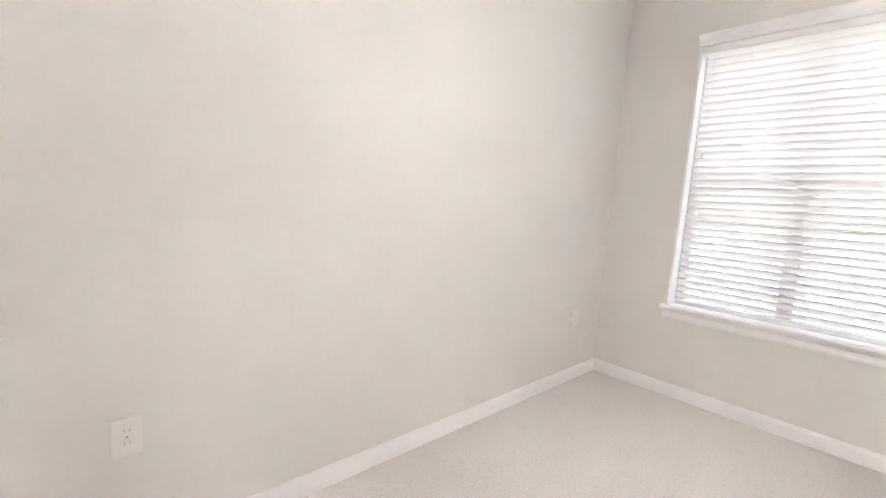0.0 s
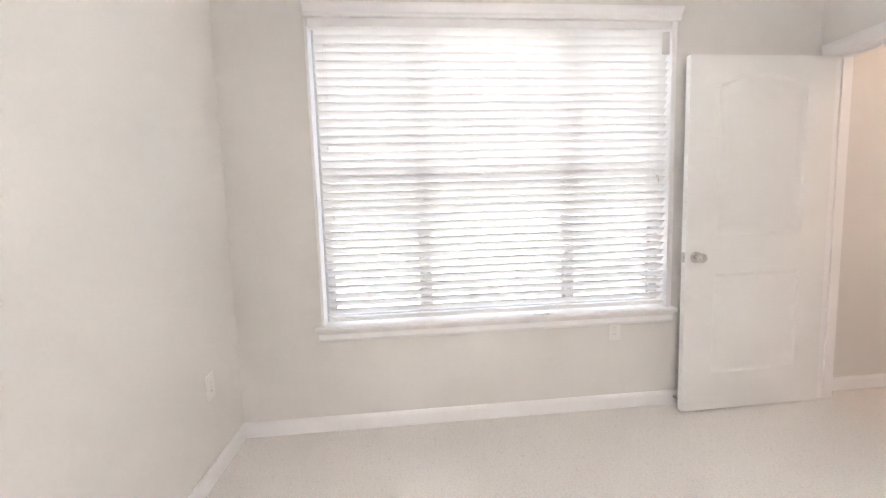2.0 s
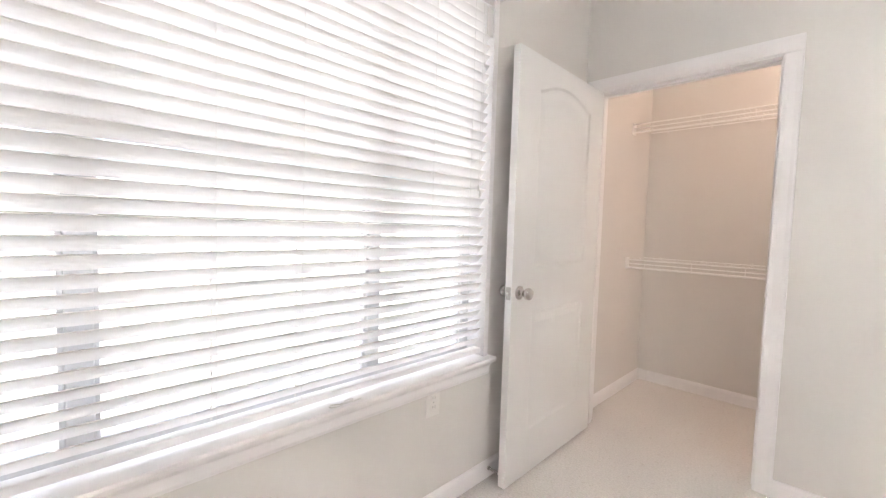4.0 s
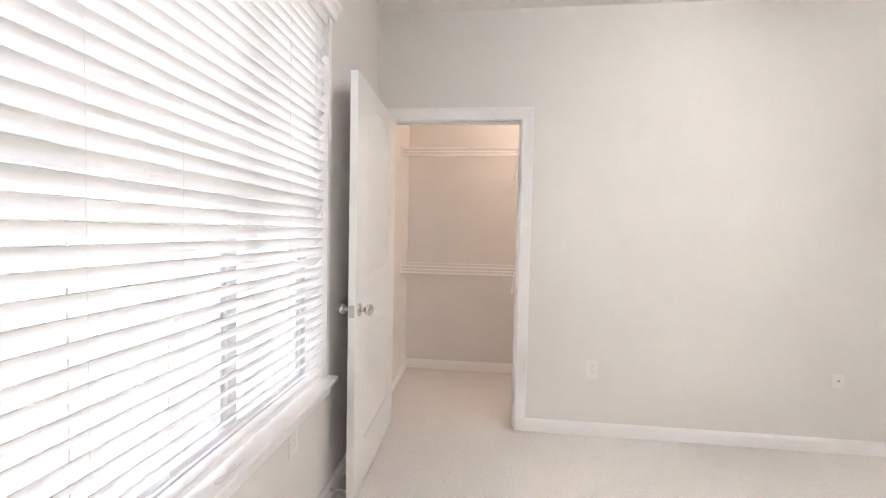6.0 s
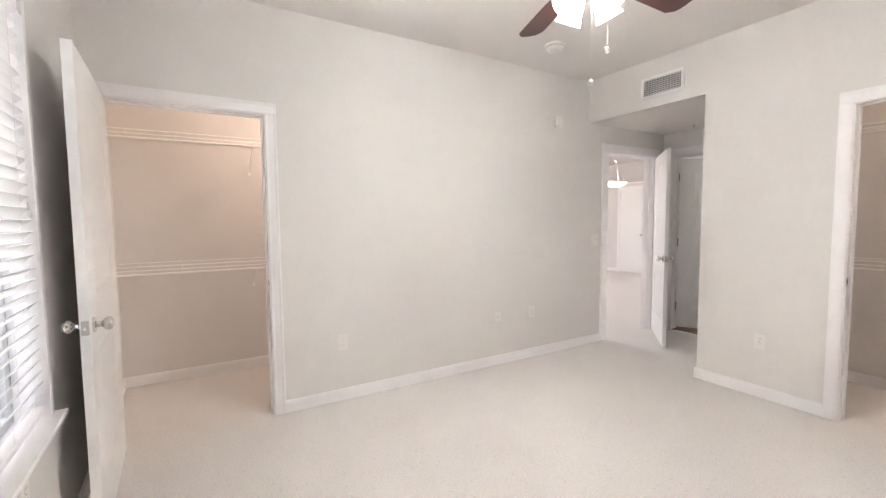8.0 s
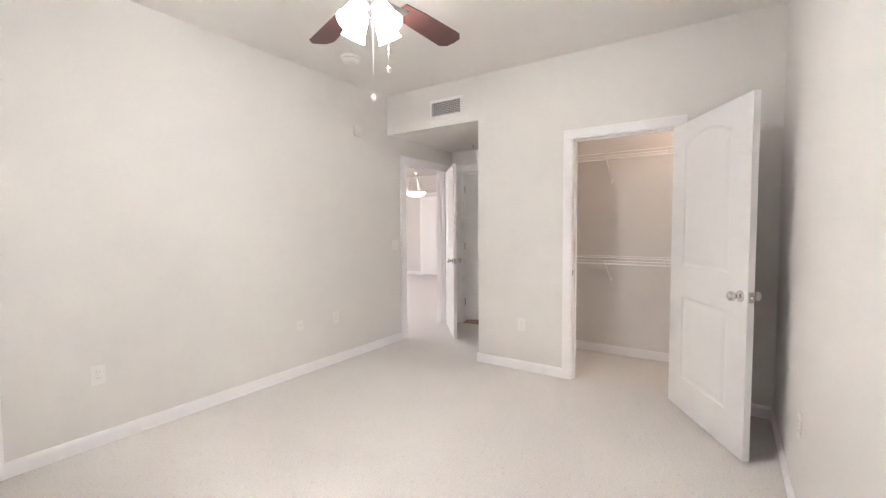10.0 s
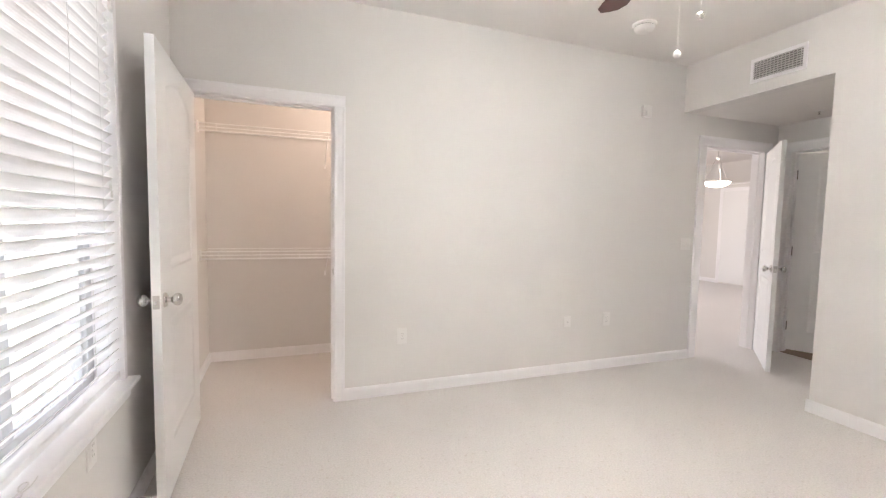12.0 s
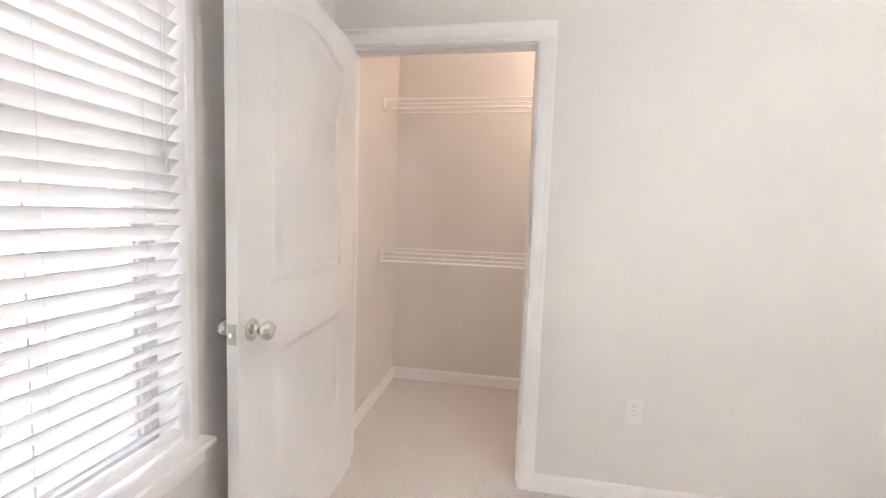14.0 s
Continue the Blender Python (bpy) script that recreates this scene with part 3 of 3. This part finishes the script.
sp = thing("sprinkler_head", pose(5.03, -0.535, SOFFIT), "white and metal sprinkler head on the soffit", "sprinkler")
part("escutcheon", turned([(0, 0), (0.036, 0), (0.034, -0.006), (0.012, -0.012), (0, -0.012)], 24), PLASTIC, sp)
part("body", turned([(0, -0.012), (0.009, -0.012), (0.008, -0.030), (0.004, -0.040), (0, -0.040)], 12), NICKEL, sp)
part("deflector", turned([(0, -0.040), (0.013, -0.040), (0.013, -0.042), (0, -0.042)], 16), NICKEL, sp)


def air_vent():
    v = thing("air_vent", pose(W, -0.785, 2.507) @ EASTTURN, "white wall register with grey louvres", "air vent")
    w, h = 0.195, 0.092
    # Flat sheet on the wall; the darkness behind the louvres is in its colour.
    part("backing", one_box(-w + 0.02, w - 0.02, -0.002, 0, -h + 0.015, h - 0.015), VENTBACK, v)
    for a in ((-w, w, h - 0.026, h), (-w, w, -h, -h + 0.026), (-w, -w + 0.026, -h + 0.026, h - 0.026), (w - 0.026, w, -h + 0.026, h - 0.026)):
        part("frame", one_box(a[0], a[1], -0.012, 0, a[2], a[3], 0.003), TRIM, v)
    n = 8
    bm = one_box(-w + 0.026, w - 0.026, -0.008, 0.008, -0.0015, 0.0015)
    me = mesh_of("louvre", bm)
    me.materials.append(METALGREY)
    for i in range(n):
        part("louvre", me, METALGREY, v, "", pose(0, -0.010, -h + 0.033 + i * (2 * h - 0.066) / (n - 1), 35, 0, 0))
    bm = one_box(-0.001, 0.001, -0.004, 0.004, -h + 0.027, h - 0.027)
    me = mesh_of("vane", bm)
    me.materials.append(METALGREY)
    for i in range(13):
        part("vane", me, METALGREY, v, "", pose(-w + 0.042 + i * (2 * w - 0.084) / 12, -0.0035, 0))


air_vent()

ds = thing("door_stop", WINDOW_TURN @ pose(0.014, -0.878, 0.048), "spring door stop screwed to the baseboard", "door stop")
part("mount", turned([(0, 0), (0.010, 0), (0.010, 0.006), (0, 0.006)], 16, pose(0, 0, 0, 0, 90, 0)), NICKEL, ds)
bm = bmesh.new()
for i in range(14):
    lathe(bm, [(0.0055, 0.006 + i * 0.0040), (0.0066, 0.0078 + i * 0.0040), (0.0055, 0.0096 + i * 0.0040)], 12, pose(0, 0, 0, 0, 90, 0))
part("spring", bm, NICKEL, ds, "coiled metal spring", None, True)
part("tip", turned([(0, 0.062), (0.008, 0.062), (0.008, 0.076), (0.005, 0.080), (0, 0.080)], 14, pose(0, 0, 0, 0, 90, 0)), PLASTIC, ds)


# ---- ceiling fan ----
def ceiling_fan(cx, cy, turn):
    low = TOP - 0.015
    f = thing("ceiling_fan", pose(cx, cy, low), "five-blade mahogany ceiling fan with lit glass shades", "ceiling fan")
    part("canopy", turned([(0, 0.015), (0.065, 0.015), (0.062, 0.0), (0.040, -0.015), (0.018, -0.025), (0, -0.025)], 28), NICKEL, f, "", None, True)
    part("downrod", one_rod((0, 0, -0.02), (0, 0, -0.17), 0.012, 14), NICKEL, f)
    part("motor_housing", turned([(0, -0.16), (0.05, -0.165), (0.095, -0.19), (0.110, -0.23), (0.110, -0.275), (0.085, -0.305), (0.055, -0.315), (0, -0.315)], 36), NICKEL, f, "", None, True)
    part("light_kit", turned([(0, -0.315), (0.05, -0.315), (0.062, -0.345), (0.060, -0.395), (0.035, -0.420), (0.012, -0.435), (0, -0.438)], 28), NICKEL, f, "", None, True)
    # blade outline with clipped outer corners
    out = [(0.20, -0.050), (0.34, -0.064), (0.635, -0.076), (0.678, -0.046), (0.684, 0.0), (0.678, 0.046), (0.635, 0.076), (0.34, 0.064), (0.20, 0.050)]
    bm = bmesh.new()
    lo = [bm.verts.new((x, y, -0.003)) for x, y in out]
    hi = [bm.verts.new((x, y, 0.003)) for x, y in out]
    bm.faces.new(lo[::-1])
    bm.faces.new(hi)
    for i in range(len(out)):
        j = (i + 1) % len(out)
        bm.faces.new((lo[i], lo[j], hi[j], hi[i]))
    blade_me = mesh_of("blade", bm)
    blade_me.materials.append(MAHOGANY)
    bm = bmesh.new()
    box(bm, 0.09, 0.215, -0.014, 0.014, -0.008, -0.002, 0.002)
    box(bm, 0.20, 0.255, -0.034, 0.034, -0.0075, -0.0032, 0.002)
    iron_me = mesh_of("blade_iron", bm)
    iron_me.materials.append(NICKEL)
    for k in range(5):
        mm = pose(0, 0, -0.318, 0, 0, turn + 72 * k) @ pose(0, 0, 0, -11, 0, 0)
        bl = part("blade", blade_me, MAHOGANY, f, "dark mahogany blade", mm)
        part("blade_iron", iron_me, NICKEL, bl)
    tulip = [(0.020, 0.0), (0.030, -0.010), (0.040, -0.035), (0.044, -0.065), (0.048, -0.095), (0.057, -0.122), (0.060, -0.127),
             (0.056, -0.125), (0.045, -0.095), (0.041, -0.065), (0.037, -0.035), (0.027, -0.010)]
    for k in range(4):
        a = turn + 88 + 90 * k
        mm = pose(0, 0, -0.395, 0, 0, a) @ pose(0.058, 0, 0, 0, -33, 0)
        sh = part("shade", turned(tulip, 28), SHADE, f, "lit frosted white glass shade", mm, True)
        part("socket", turned([(0, 0.028), (0.018, 0.026), (0.022, 0.0), (0.022, -0.012), (0, -0.012)], 18), NICKEL, sh, "", None, True)
        part("bulb", turned([(0, -0.012), (0.012, -0.014), (0.016, -0.03), (0.022, -0.05), (0.020, -0.066), (0.011, -0.076), (0, -0.079)], 16), BULB, sh, "lit white bulb", None, True)
        part("lamp_arm", one_rod((0.0, 0, 0.02), (-0.05, 0, 0.03), 0.008, 10), NICKEL, sh)
    white_knob = [(0, -0.014), (0.008, -0.012), (0.012, -0.006), (0.013, 0.0), (0.011, 0.007), (0.006, 0.012), (0.002, 0.016), (0, 0.016)]
    chrome_fob = [(0, -0.016), (0.007, -0.014), (0.011, -0.009), (0.008, -0.004), (0.013, 0.0), (0.014, 0.004), (0.010, 0.008), (0.005, 0.011), (0.002, 0.016), (0, 0.016)]
    for x, y, z, shape, mat, label in ((1.968, -1.774, 1.920, white_knob, PLASTIC, "round white pull knob"), (2.100, -1.752, 2.092, chrome_fob, NICKEL, "polished metal pull fob")):
        c = part("pull_chain", one_rod((x - cx, y - cy, z + 0.01 - low), (x - cx, y - cy, -0.43), 0.0003, 5), CORD, f)
        part("chain_knob", turned(shape, 18), mat, c, label, pose(x - cx, y - cy, z - low), True)


ceiling_fan(1.99, -1.74, -2.0)


# ---- pendant in the living room ----
pd = thing("pendant_lamp", pose(7.47, 2.25, TOP), "nickel pendant lamp with a lit bowl shade", "pendant lamp")
part("canopy", turned([(0, 0), (0.06, 0), (0.05, -0.025), (0, -0.03)], 24), NICKEL, pd, "", None, True)
part("stem", one_rod((0, 0, -0.02), (0, 0, -0.29), 0.008, 10), NICKEL, pd)
part("hub", turned([(0, -0.27), (0.03, -0.285), (0.036, -0.305), (0.02, -0.335), (0, -0.34)], 20), NICKEL, pd, "", None, True)
for k in range(3):
    a = radians(20 + 120 * k)
    part("support_rod", one_rod((0.02 * math.cos(a), 0.02 * math.sin(a), -0.31), (0.20 * math.cos(a), 0.20 * math.sin(a), -0.70), 0.004, 8), NICKEL, pd)
part("rim", turned([(0.205, -0.695), (0.214, -0.700), (0.214, -0.715), (0.205, -0.720)], 36), NICKEL, pd)
part("bowl", turned([(0.206, -0.700), (0.196, -0.735), (0.165, -0.770), (0.110, -0.797), (0.050, -0.808), (0, -0.810)], 36), BOWL, pd, "lit white glass bowl", None, True)


# ---- slack lift cord lying on the sill ----
def cord_loop():
    c = bpy.data.curves.new("lift_cord_end", 'CURVE')
    c.dimensions, c.bevel_depth, c.bevel_resolution = '3D', 0.0016, 2
    sp_ = c.splines.new('NURBS')
    pts = [(0.0, 0.0), (0.012, 0.03), (0.0, 0.06), (-0.014, 0.045), (-0.006, 0.015), (0.014, 0.005), (0.018, -0.03), (0.004, -0.05), (-0.01, -0.03), (0.0, -0.01), (0.02, 0.02), (0.01, 0.075)]
    sp_.points.add(len(pts) - 1)
    for p, (x, y) in zip(sp_.points, pts):
        p.co = (x, y, 0.0018 + 0.002 * math.sin(40 * x + 25 * y) ** 2, 1)
    sp_.use_endpoint_u = True
    tmp = new("tmp_cord", c)
    me = bpy.data.meshes.new_from_object(tmp.evaluated_get(bpy.context.evaluated_depsgraph_get()))
    bpy.data.objects.remove(tmp)
    me.materials.clear()
    me.materials.append(CORD)
    ob = part("cord_loop", me, CORD, None, "", WINDOW_TURN @ pose(0.018, -1.72, WIN[2] + 0.012))
    tagged(ob, "slack white blind cord looped on the sill", "cord")


cord_loop()
